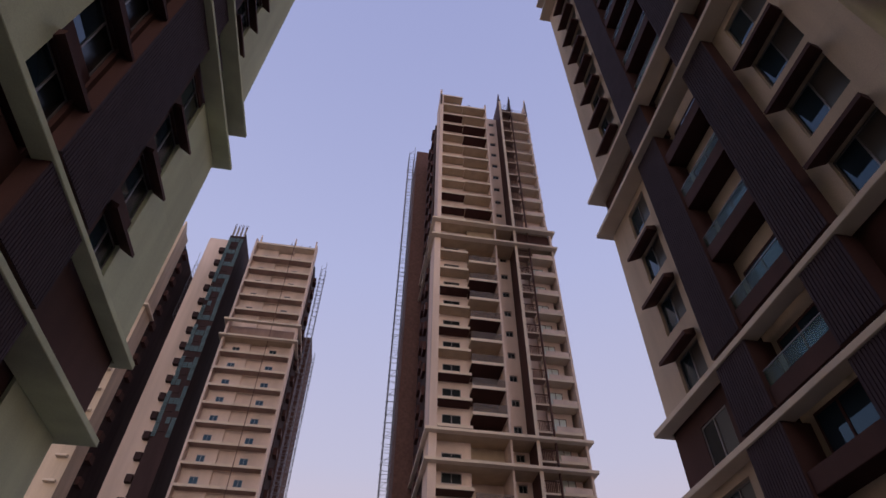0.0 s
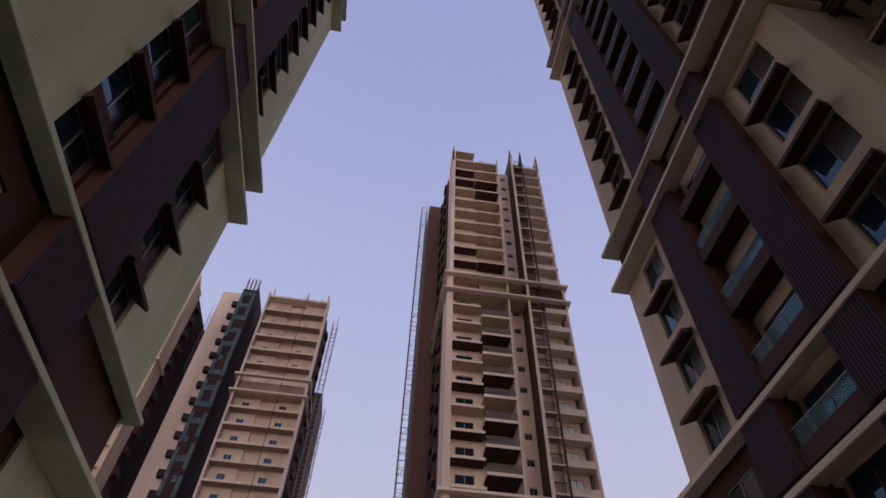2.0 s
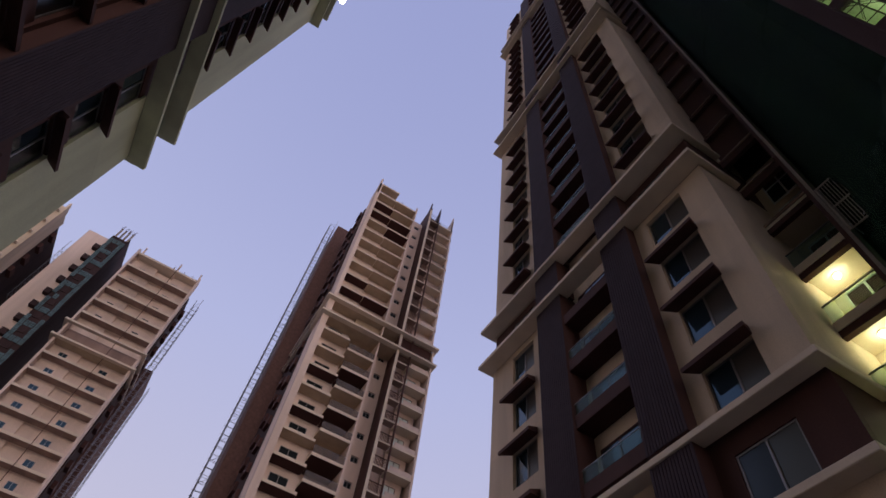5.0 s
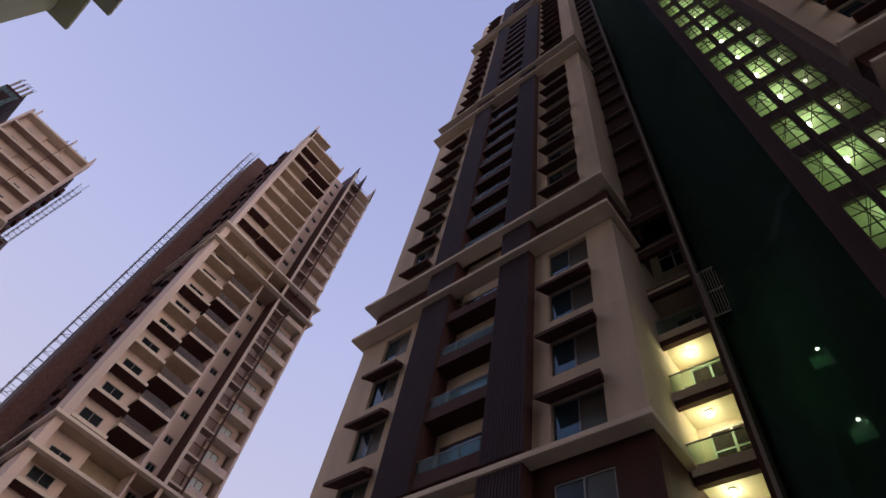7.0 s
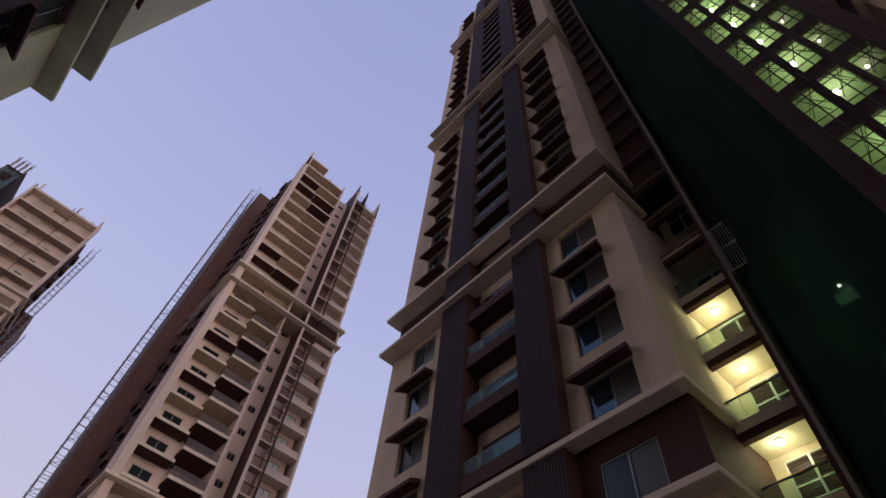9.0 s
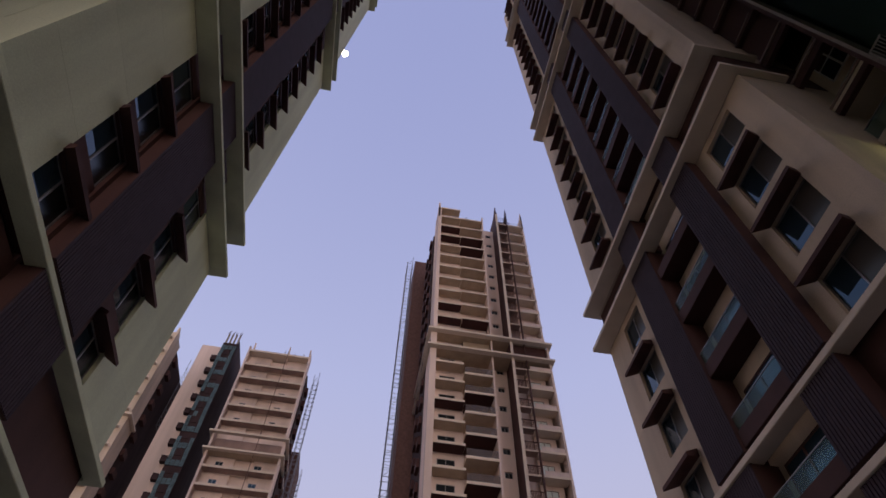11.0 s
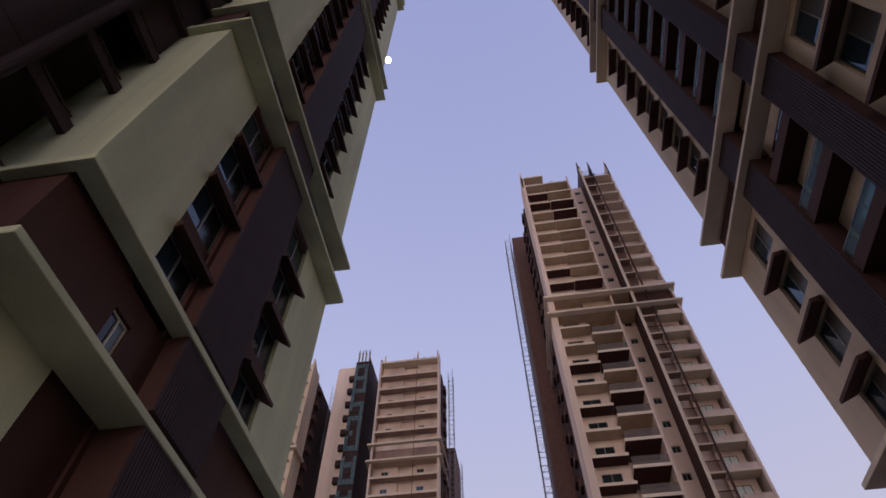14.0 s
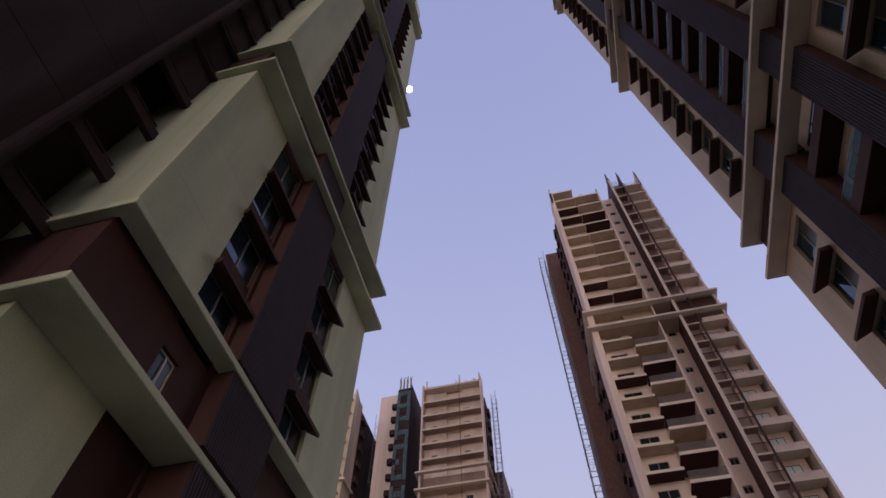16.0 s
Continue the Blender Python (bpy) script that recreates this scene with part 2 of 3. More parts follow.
def near_unit(m, label, lay, top, group):
    """lay: width, depth, window columns and piers as (from, to) along the front; low: setback of the lowest storeys."""
    W, D, wins, piers, low, paint = lay["w"], lay["d"], lay["wins"], lay["piers"], lay.get("low", 0.0), lay["paint"]
    t = thing("apartment_tower", m, label, "apartment tower", group)
    zt = level(top)
    p0, p1 = piers[0][0], piers[-1][1]
    cuts = sorted(wins + [(p0, p1)])
    for k0, k1, band in zones_of(top):
        z0, z1 = (level(k0) if k0 else 0.0), level(k1)
        set_ = low if k0 == 0 else (0.12 if band else 0.0)
        u = 0.0
        for a, b in cuts + [(W, W)]:
            if a - u > 0.01:
                if k0:
                    me = boxes("wall", BROWN if band or (low and p0 - 1 < u < p1 + 1 and a - u < 1.2) else paint, (u, a, set_, 0.35 + low, 0.0, ST - 0.005))
                    for k in range(k0, k1):
                        put("wall", me, t, (0, 0, level(k)))
                else:
                    one("wall", BROWN if low and p0 - 1 < u < p1 + 1 and a - u < 1.2 else paint, t, u, a, set_, 0.35 + low, z0, z1)
            u = b
        for x0, x1 in ((0, 0.3), (W - 0.3, W)):
            one("side_wall", BROWN if band else paint, t, x0, x1, 0.36 + low, D, z0, z1)
    one("rear_wall", paint, t, 0.31, W - 0.31, D - 0.3, D, 0, zt)
    one("roof", CONCRETE, t, 0, W, 0, D, zt, zt + 0.3)
    one("inner_wall", DARKIN, t, 0.31, W - 0.31, 2.4, 2.55, 0, zt - 0.01, "dark wall standing in for the unlit rooms behind the windows")
    for a, b in wins:
        w = b - a
        fr, pl, pr = window_meshes(w, WH, PANE)
        if low:
            pr = boxes("pane", DARKPANE, (0.03, w / 2 - 0.06, 0.05, 0.07, 0.06, WH - 0.06))
        _, dl, dr_ = window_meshes(w, WH, DARKPANE)
        nfr, npl, npr = window_meshes(0.75, 1.3, DARKPANE, WHITEF)
        bw_me = boxes("spandrel", BROWN, (a + 0.78, b, 0.12, 0.34, 0.5, 2.67))
        bt_me = boxes("spandrel", BROWN, (a, a + 0.777, 0.12, 0.34, 1.82, 2.67))
        bs_me = boxes("spandrel", BROWN, (a, b, 0.12, 0.35, -0.33, 0.497))
        in_me = boxes("infill", BROWN, (a, b, 0.12, 0.34, -0.33, 2.67))
        lo_me = boxes("infill", BROWN, (a, b, 0.12, 0.34, 0.0, 2.99))
        b3_me = boxes("spandrel", BROWN, (a, b, 0.12, 0.35, 0.25, 0.497))
        cn = canopy_mesh(w, 0.45 if low else 0.66)
        sp_me = boxes("spandrel", SHADE if low else paint, (a, b, 0.1 if low else 0, 0.32, WH - ST, 0.0))
        for k in range(0, top):
            z, off = level(k), (low if k < 3 else 0.0)
            if low and (k < 3 or (is_band(k) and a > 6)):
                put("infill", lo_me if k <= 3 else in_me, t, (0, off, z + (0.05 if k == 3 else 0)), "dark brown infill panel")
                continue
            if not (is_band(k) and low):
                m_, y_ = (BROWN, 0.12) if is_band(k) else (SHADE, 0.1) if low else (paint, 0.0)
                if k and (is_band(k) or is_band(k - 1)):
                    one("spandrel", m_, t, a, b, y_ + off, 0.32 + off, z, z + sill(k))
                else:
                    put("spandrel", sp_me, t, (0, off, z + sill(k)))
                if is_band(k) or is_band(k + 1):
                    one("spandrel", m_, t, a, b, y_ + off, 0.32 + off, z + sill(k) + WH, z + ST - 0.004)
            if is_band(k) and low:
                for me in (bw_me, bt_me, b3_me if k == 3 else bs_me):
                    put("spandrel", me, t, (0, 0, z))
                win = put("window", nfr, t, (a + 0.388, 0.2, z + 0.51))
                put("pane", npl, win)
                put("pane", npr, win)
                continue
            win = put("window", fr, t, ((a + b) / 2, 0.14 + off, z + sill(k)))
            put("pane", dl if is_band(k) else pl, win)
            put("pane", dr_ if is_band(k) else pr, win)
            if k > 0 and not is_band(k) and not is_band(k - 1):
                put("canopy", cn, t, ((a + b) / 2, off, level(k - 1) + sill(k - 1) + WH), "dark brown window canopy")
    for a_, b_ in BANDS:
        for k in (a_, b_):
            if k > top:
                continue
            cb = bmesh.new()
            s, oh, r = 0.3, lay["oh"] - (0.25 if k < 5 else 0), 2.15
            prism(cb, [(-s, -oh), (W + s, -oh), (W + s, r), (W + 0.003, r), (W + 0.003, 0.0 if k > 3 else low), (-0.003, 0.0 if k > 3 else low), (-0.003, r), (-s, r)], level(k) - (0.2 if k < 5 else 0), level(k) + 0.24 - (0.2 if k < 5 else 0))
            bmesh.ops.bevel(cb, geom=cb.edges[:], offset=0.02, segments=1, affect="EDGES")
            part("cornice", cb, lay["trim"], t, "pale projecting cornice slab")
    for p, q in piers:
        for k0, k1, band in zones_of(top):
            if k1 <= k0:
                continue
            z0, z1 = (level(k0) + 0.245 if k0 else 0.0), level(k1) - (0.204 if k1 < 5 else 0.004)
            pier = one("pier", BROWN, t, p, q, -0.50, 0.9, z0, z1, "brown pier faced with dark vertical louvres")
            lv = bmesh.new()
            n = max(6, round((q - p) / 0.125))
            for i in range(n):
                c = p + (q - p) * (i + 0.5) / n
                hw = (q - p) / n * 0.38
                box(lv, c - hw, c + hw, -0.54, -0.503, z0 + 0.003, z1 - 0.003)
            tagged(part("louvre", lv, LOUVRE, pier, "dark grey vertical louvres"), kind="stuff")
    if len(piers) == 1:
        return t
    a, b = piers[0][1], piers[1][0]
    one("balcony_wall", CREAM, t, a - 0.3, b + 0.3, 0.47, 0.65, 0, zt)
    sl = boxes("slab", BROWN, (a, b, -0.42, 0.47, -0.62, 0.0))
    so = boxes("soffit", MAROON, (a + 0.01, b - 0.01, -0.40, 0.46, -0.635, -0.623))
    gl = boxes("glass_rail", RAILGLASS, (a + 0.04, b - 0.04, -0.36, -0.34, 0.02, 0.62))
    hr = boxes("handrail", FRAME, (a + 0.02, b - 0.02, -0.37, -0.33, 0.62, 0.645))
    dw = boxes("frame", SHADE, (-1.05, 1.05, 0, 0.05, 0, 0.06), (-1.05, 1.05, 0, 0.05, 1.62, 1.72), (-1.05, -0.97, 0, 0.05, 0.06, 1.62), (0.97, 1.05, 0, 0.05, 0.06, 1.62), (-0.05, 0.05, -0.01, 0.05, 0.06, 1.62))
    dp = [boxes("pane", PANE, (x, x + 0.92, 0.01, 0.03, 0.06, 1.62)) for x in (-0.97, 0.05)]
    for k in range(1, top):
        if is_band(k) and k > 3:
            continue
        z = level(k) + sill(k) + 0.58
        bal = put("balcony", sl, t, (0, 0, z), "brown balcony slab")
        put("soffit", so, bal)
        if not is_band(k + 1):
            put("glass_rail", gl, bal, label="clear glass balustrade")
            put("handrail", hr, bal)
        dr = put("balcony_door", dw, t, (a + 1.35, 0.41, z))
        for p in dp:
            put("pane", p, dr)
    return t


def ceiling_lamp(parent, loc, power, color, bulb, r=0.11, lit=True):
    """A round fitting under a ceiling: base plate and glowing globe, with its light."""
    bm = bmesh.new()
    bmesh.ops.create_cone(bm, cap_ends=True, segments=16, radius1=r * 1.2, radius2=r * 1.3, depth=0.04)
    lamp = new("ceiling_lamp", mesh_of("base_plate", bm, WHITEF))
    lamp.location = loc
    tagged(lamp, "round glowing ceiling lamp on its base plate", "ceiling lamp", "ceiling lamps")
    bm = bmesh.new()
    bmesh.ops.create_uvsphere(bm, u_segments=14, v_segments=8, radius=r)
    for v in bm.verts:
        v.co.z *= 0.7
    put("globe", mesh_of("globe", bm, bulb), lamp, (0, 0, -0.07))
    if lit:
        la = bpy.data.lights.new("lamp_light", "POINT")
        la.energy, la.color, la.shadow_soft_size = power, color, 0.16
        lo = new("lamp_light", la)
        lo.location = (loc[0], loc[1], loc[2] - 0.65)
    return lamp


def balcony_wing(m, label, top, lit, F=2.45, wall=CREAM):
    """A recessed stack of narrow balconies beside a unit: u from 0 (at the unit) to 1.95, front at y = 2.45."""
    t = thing("balcony_wing", m, label, "balcony stack")
    B, U = F + 1.65, 1.95
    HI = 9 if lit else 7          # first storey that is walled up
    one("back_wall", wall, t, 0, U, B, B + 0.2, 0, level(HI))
    # without lamps, every part takes the dark tone that stands for recess shade
    one("back_wall", BROWN if lit else SHADOWDARK, t, 0, U, B, B + 0.2, level(HI), level(top))
    one("fin", BROWN if lit else SHADOWDARK, t, U, U + 0.16, F - 0.35, B + 0.2, 0, level(top), "dark brown end fin")
    one("edge", CONCRETE if lit else SHADOWDARK, t, U + 0.163, U + 0.28, F - 0.45, F + 0.3, 0, level(top), "pale concrete edge strip")
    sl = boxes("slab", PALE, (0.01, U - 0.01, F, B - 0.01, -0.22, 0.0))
    bsl = boxes("slab", BROWN if lit else SHADOWDARK, (0.012, U - 0.012, F, F + 0.249, -0.22, 0.0))
    ed = boxes("edge", TAUPE if lit else SHADOWDARK, (0.25, U - 0.3, F - 0.05, F - 0.003, 0.02, 0.075))
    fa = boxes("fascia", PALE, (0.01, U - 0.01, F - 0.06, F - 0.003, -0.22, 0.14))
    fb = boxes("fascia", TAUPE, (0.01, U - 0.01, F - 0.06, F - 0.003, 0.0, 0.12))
    one("parapet_wall", BROWN if lit else SHADOWDARK, t, 0.01, U - 0.01, F + 0.25, F + 0.4, level(HI) + 0.003, level(top), "brown infill wall")
    be = boxes("beam", SHADE if lit else SHADOWDARK, (0.01, U - 0.01, F - 0.03, F + 0.2, -0.52, -0.223))
    gl = boxes("glass_rail", RAILGLASS, (0.03, U - 0.03, F + 0.03, F + 0.05, 0.06, 1.0))
    hr = boxes("handrail", FRAME, (0.01, U - 0.01, F + 0.015, F + 0.065, 1.0, 1.04))
    w = 1.5
    fr = boxes("frame", WHITEF, (0, w, -0.06, 0, 0, 0.06), (0, w, -0.06, 0, 2.44, 2.5), (0, 0.06, -0.06, 0, 0.06, 2.44), (w - 0.06, w, -0.06, 0, 0.06, 2.44), (w / 2 - 0.04, w / 2 + 0.04, -0.07, 0, 0.06, 2.44), (0.06, w - 0.06, -0.055, 0, 1.62, 1.68), (0.06, w - 0.06, -0.055, 0, 1.15, 1.2))
    lou = bmesh.new()
    for i in range(13):
        box(lou, 0.06, w - 0.06, -0.035, -0.012, 1.24 + i * 0.093, 1.24 + i * 0.093 + 0.055)
    lou_me = mesh_of("louvre", lou, SHADE)
    pn = boxes("pane", PANE, (0.06, w - 0.06, -0.010, -0.004, 0.06, 2.44))
    for k in range(1, top):
        z = level(k)
        bal = put("balcony", sl if k < 8 and lit else bsl, t, (0, 0, z), "balcony slab")
        if k <= HI:
            put("beam", be, bal)
        if k <= HI and lit:
            put("fascia", fa if k < 7 else fb, bal, label="pale slab edge")
        if k < 7 and lit:
            put("glass_rail", gl, bal, label="clear glass balustrade")
            put("handrail", hr, bal)
        elif k > HI or not lit:
            put("edge", ed, bal, label="thin pale edge strip")
        if k >= HI or not lit:
            continue
        wi = put("window", fr, t, (0.4, B - 0.002, z + 0.02))
        put("pane", pn, wi)
        tagged(put("louvre", lou_me, wi), kind="stuff")
        if k in lit:
            c = m @ Vector((0.76, F + 0.95, z + 2.74))
            ceiling_lamp(None, c, 26, (0.93, 0.98, 0.40), BULB)
    return t


TOP = 36
LAY_R = dict(w=15.7, d=14.0, oh=0.88, paint=CREAM, trim=PALE, wins=[(1.9, 3.75), (12.33, 14.36)], piers=[(4.8, 6.7), (9.85, 11.6)])
LAY_M = dict(w=15.7, d=14.0, oh=0.88, paint=CREAM, trim=PALE, wins=[(1.34, 3.37), (11.95, 13.8)], piers=[(4.1, 5.85), (9.0, 10.9)])
LAY_L = dict(w=14.4, d=14.0, oh=0.85, low=0.65, paint=GREENLIT, trim=GREENLIT, wins=[(3.2, 5.1), (9.05, 10.9)], piers=[(5.28, 8.1)])
M_R = Matrix.Translation((12.87, 20.6, 0)) @ pose(0, 0, 0, 0, 0, -90)
M_M = Matrix.Translation((13.2, -6.5, 0)) @ pose(0, 0, 0, 0, 0, -90)
M_L = Matrix.Translation((-9.07, 4.82, 0)) @ pose(0, 0, 0, 0, 0, 90)
tower_r = near_unit(M_R, "tall cream and brown apartment tower with two louvred piers", LAY_R, TOP, "apartment towers")
tower_m = near_unit(M_M, "cream and brown apartment tower beside the netted core", LAY_M, TOP, "apartment towers")
tower_l = near_unit(M_L, "cream apartment tower with one broad louvred pier", LAY_L, TOP, "apartment towers")
wing_r = balcony_wing(M_R @ Matrix.Translation((15.7, 0, 0)), "stack of narrow glazed balconies, the lower ones lit", TOP, (2, 3, 4, 5))
wing_l = balcony_wing(M_L @ Matrix.Diagonal((-1, 1, 1, 1)), "stack of narrow unlit balconies, coloured dark for the shaded recess", TOP, (), 1.8, SHADOWDARK)

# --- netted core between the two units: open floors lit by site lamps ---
# this core is coloured as dark as the shade of the recess
core_l = thing("dark_core", Matrix.Identity(4), "dark brown lift core beside the balcony stack, shade in its colour", "lift core")
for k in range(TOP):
    one("wall", SHADOWDARK, core_l, -20.0, -11.0, -5.5, 2.7, level(k) if k else 0.0, level(k + 1) - 0.03)
    one("floor_edge", SHADOWDARK, core_l, -19.97, -11.03, -5.47, 2.67, level(k + 1) - 0.03, level(k + 1))

# out of view; added to keep the low glow off the recess
south_l = thing("apartment_tower", Matrix.Identity(4), "unseen plain continuation of the cream tower row, shading its neighbour", "apartment tower", "apartment towers")
one("wall", GREENLIT, south_l, -23.0, -9.3, -21.5, -6.2, 0, level(TOP))
one("roof", CONCRETE, south_l, -23.0, -9.3, -21.5, -6.2, level(TOP) + 0.003, level(TOP) + 0.3)
core = thing("lift_core", Matrix.Identity(4), "unfinished lift core with open floors lit green inside", "lift core")
XC, YA, YB = 11.0, -1.45, -5.0
HOLES = ((-2.66, -2.02), (-3.55, -2.89), (-4.42, -3.76))
N_ST = 20
ys = [YB] + [y for a, b in sorted(HOLES) for y in (a, b)] + [YA]
for a, b in zip(ys[0::2], ys[1::2]):
    one("column", SHADOWDARK, core, XC, XC + 0.16, a, b, 0, 66, "dark unpainted column")
for a, b in ((YA - 0.25, YA), (YB, YB + 0.25)):
    one("side_wall", SHADOWDARK, core, XC + 0.163, 17.0, a, b, 0, 66)
one("back_wall", CONCRETE, core, 13.9, 14.1, YB + 0.253, YA - 0.253, 0, 66)
one("rear_wall", DARKWALL, core, 17.003, 17.4, YA - 0.25, 2.9, 0, level(TOP))
one("roof", CONCRETE, core, XC, 17.0, YB, YA, 66.003, 66.3)
sl_me = boxes("floor_slab", CONCRETE, (XC + 0.16, 13.89, YB + 0.26, YA - 0.26, -0.25, 0.0))
sp_me = [boxes("spandrel", SHADOWDARK, (XC + 0.02, XC + 0.15, a + 0.002, b - 0.002, -0.3, 0.50)) for a, b in HOLES]
for k in range(0, N_ST + 1):
    z = 2.0 + 3.0 * k
    put("floor_slab", sl_me, core, (0, 0, z))
    for me in sp_me:
        put("spandrel", me, core, (0, 0, z))
for k in range(2, 15):
    z = 2.0 + 3.0 * k + 2.68
    ceiling_lamp(None, (XC + 0.75, -3.1, z), 36, (0.52, 1.0, 0.30), FLOOD, 0.085)
for k in range(3, 11, 1):
    ceiling_lamp(None, (XC + 0.65, -4.1, 2.0 + 3.0 * k + 2.68), 0, (0.7, 1, 0.4), FLOOD, 0.035, lit=False)

scaf = thing("scaffold", Matrix.Identity(4), "dark steel scaffold in front of the lit openings", "scaffold", "scaffolds")


def scaf_part(kind_name, a, b, rad):
    bm = bmesh.new()
    bar(bm, a, b, rad)
    part(kind_name, bm, SHADOWDARK, scaf)


rnd = random.Random(5)
for y in (-1.95, -2.35, -2.75, -3.2, -3.65, -4.1, -4.5):
    scaf_part("standard", (XC - 0.16, y, 0), (XC - 0.16, y + 0.05, 60), 0.024)
for k in range(2, 19):
    for j in range(4):
        z = 2.0 + 3 * k + 0.7 + j * 0.62 + rnd.uniform(-0.12, 0.12)
        scaf_part("ledger", (XC - 0.12, -1.9, z + rnd.uniform(-0.06, 0.06)), (XC - 0.12, -4.6, z + rnd.uniform(-0.1, 0.1)), 0.02)
    for a, b in HOLES:
        for j in range(2):
            z = 2.0 + 3 * k + 0.6
            scaf_part("brace", (XC - 0.2, a + rnd.uniform(-0.1, 0.2), z), (XC - 0.2, b + rnd.uniform(-0.2, 0.1), z + 2.1), 0.012)
            scaf_part("brace", (XC - 0.2, b, z + rnd.uniform(0, 0.4)), (XC - 0.2, a, z + rnd.uniform(1.6, 2.1)), 0.011)


def net_sheet(name, a, b, z0, z1, nu, nz, depth, material, label, seed):
    """A hung safety net with vertical folds and sagging laps, 3 cm thick where it doubles."""
    a, b = Vector((*a, 0)), Vector((*b, 0))
    nrm = (b - a).cross(Vector((0, 0, 1))).normalized()
    pts = []
    for i in range(nz + 1):
        row = []
        z = z0 + (z1 - z0) * i / nz
        for j in range(nu + 1):
            s = j / nu
            d = depth * (noise.noise(Vector((s * 5 + seed, z * 0.09, seed))) + 0.45 * noise.noise(Vector((s * 17, z * 0.35, seed + 3))) + 0.22 * noise.noise(Vector((s * 30, z * 1.1, seed + 7))) + 0.25 * abs(math.sin(z * math.pi / 6)))
            d *= min(1.0, s * 7, (1 - s) * 7)
            row.append(a.lerp(b, s) + nrm * d + Vector((0, 0, z)))
        pts.append(row)
    net = thing(name, Matrix.Identity(4), label, "safety net", "safety nets")
    per = 26
    for i0 in range(0, nz, per):
        i1 = min(nz, i0 + per + 1)
        pb = bmesh.new()
        lap = nrm * (0.012 if (i0 // per) % 2 else 0.0)
        vs = [[pb.verts.new(p + lap) for p in row] for row in pts[i0:i1 + 1]]
        for r0, r1 in zip(vs, vs[1:]):
            for j in range(nu):
                pb.faces.new((r0[j], r0[j + 1], r1[j + 1], r1[j])).smooth = True
        ob = part("net_panel", pb, material, net)
        ob.modifiers.new("thickness", "SOLIDIFY").thickness = 0.02
    return net


net_sheet("safety_net", (15.40, 2.60), (11.10, -1.47), 0.3, 92, 36, 260, 0.36, NETG, "dark green safety net hung over the core", 2.0)
for z in (10.23, 12.6):
    c = Vector((14.5, 0.3, z * 14.5 / 13.0 + Z0))
    lw = thing("lit_window", Matrix.Translation(c) @ pose(0, 0, 0, 0, 0, -90), "small grilled window glimmering behind the net", "window", "lit windows")
    wb = bmesh.new()
    prism(wb, [(-0.32, 0.0), (-0.28, 0.0), (-0.28, 0.5), (0.28, 0.5), (0.28, 0.0), (0.32, 0.0), (0.32, 0.56), (-0.32, 0.56)], -0.26, 0.26)
    # dark colour keeps the reveal dim beside its bulb
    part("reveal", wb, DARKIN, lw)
    for i in range(9):
        gb2 = bmesh.new()
        bar(gb2, (-0.27 + i * 0.067, 0.02, -0.26), (-0.27 + i * 0.067, 0.02, 0.26), 0.012)
        part("grille_bar", gb2, STEEL, lw)
    bb = bmesh.new()
    bmesh.ops.create_uvsphere(bb, u_segments=10, v_segments=6, radius=0.045)
    put("bulb", mesh_of("bulb", bb, FLOOD), lw, (0.05, 0.12, 0.1))
    la = bpy.data.lights.new("lamp_light", "POINT")
    la.energy, la.color, la.shadow_soft_size = 9.0, (0.10, 1.0, 0.32), 0.06
    lo = new("lamp_light", la)
    lo.location = c + Vector((0.2, 0.1, 0.1))


gril = thing("metal_grille", Matrix.Translation((14.62, 0, 0)), "pale steel bar grille on the edge of the net", "grille")
for y in (1.78, 2.58):
    one("frame_bar", CONCRETE, gril, 0, 0.05, y - 0.03, y + 0.03, 18.75, 21.45)
for z in (18.75, 20.1, 21.42):
    one("frame_bar", CONCRETE, gril, 0.003, 0.047, 1.812, 2.548, z, z + 0.05)
for i in range(7):
    gb3 = bmesh.new()
    bar(gb3, (0.025, 1.88 + i * 0.1, 18.8), (0.025, 1.88 + i * 0.1, 21.43), 0.014)
    part("grille_bar", gb3, CONCRETE, gril)
for y in (2.0, 2.5):
    one("bracket", STEEL, gril, 0.05, 0.9, y, y + 0.04, 19.0, 19.05)


# --- the tall tower with staggered balconies ---
def zz(h):
    return h + Z0


tt = thing("apartment_tower", Matrix.Translation((0, 50.2, 0)), "tall tower with staggered open balconies under construction", "apartment tower", "apartment towers")
XL, XR, HT = 6.5, 22.2, 88.0
one("body", PINK, tt, XL + 0.3, XR - 0.1, 3.7, 13.0, 0, zz(HT))
one("fin", PINK, tt, XL, 7.27, 0, 3.69, 0, zz(57), "cream end fin")
one("fin", PINK, tt, XL + 0.25, 7.27, 0, 3.69, zz(57) + 0.3, zz(90.2), "cream end fin")
one("fin", PINK, tt, 21.95, XR, 0, 3.69, 0, zz(57), "cream end fin")
one("fin", PINK, tt, 21.62, 21.85, 0, 3.69, zz(57) + 0.3, zz(91.3), "cream end fin")
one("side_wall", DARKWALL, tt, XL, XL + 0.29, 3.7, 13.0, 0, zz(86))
one("fin", BROWN, tt, 16.95, 17.25, -0.17, 3.69, 0, zz(91.2), "brown cross wall beside the balconies")
one("strip", PALE, tt, 16.93, 17.28, -0.25, -0.173, 0, zz(90.5), "narrow pale edge of the brown cross wall")
one("pole", BROWN, tt, 18.85, 19.02, -0.12, 0.1, 0, zz(91.8), "thin brown vertical post")
one("back_wall", PINK, tt, 7.28, 10.66, 1.5, 3.69, 0, zz(57))
one("back_wall", PINK, tt, 7.28, 10.66, 1.4, 3.69, zz(57.01), zz(90))
one("back_wall", PINK, tt, 10.67, 14.41, 1.8, 3.69, zz(57.3), zz(87.4))
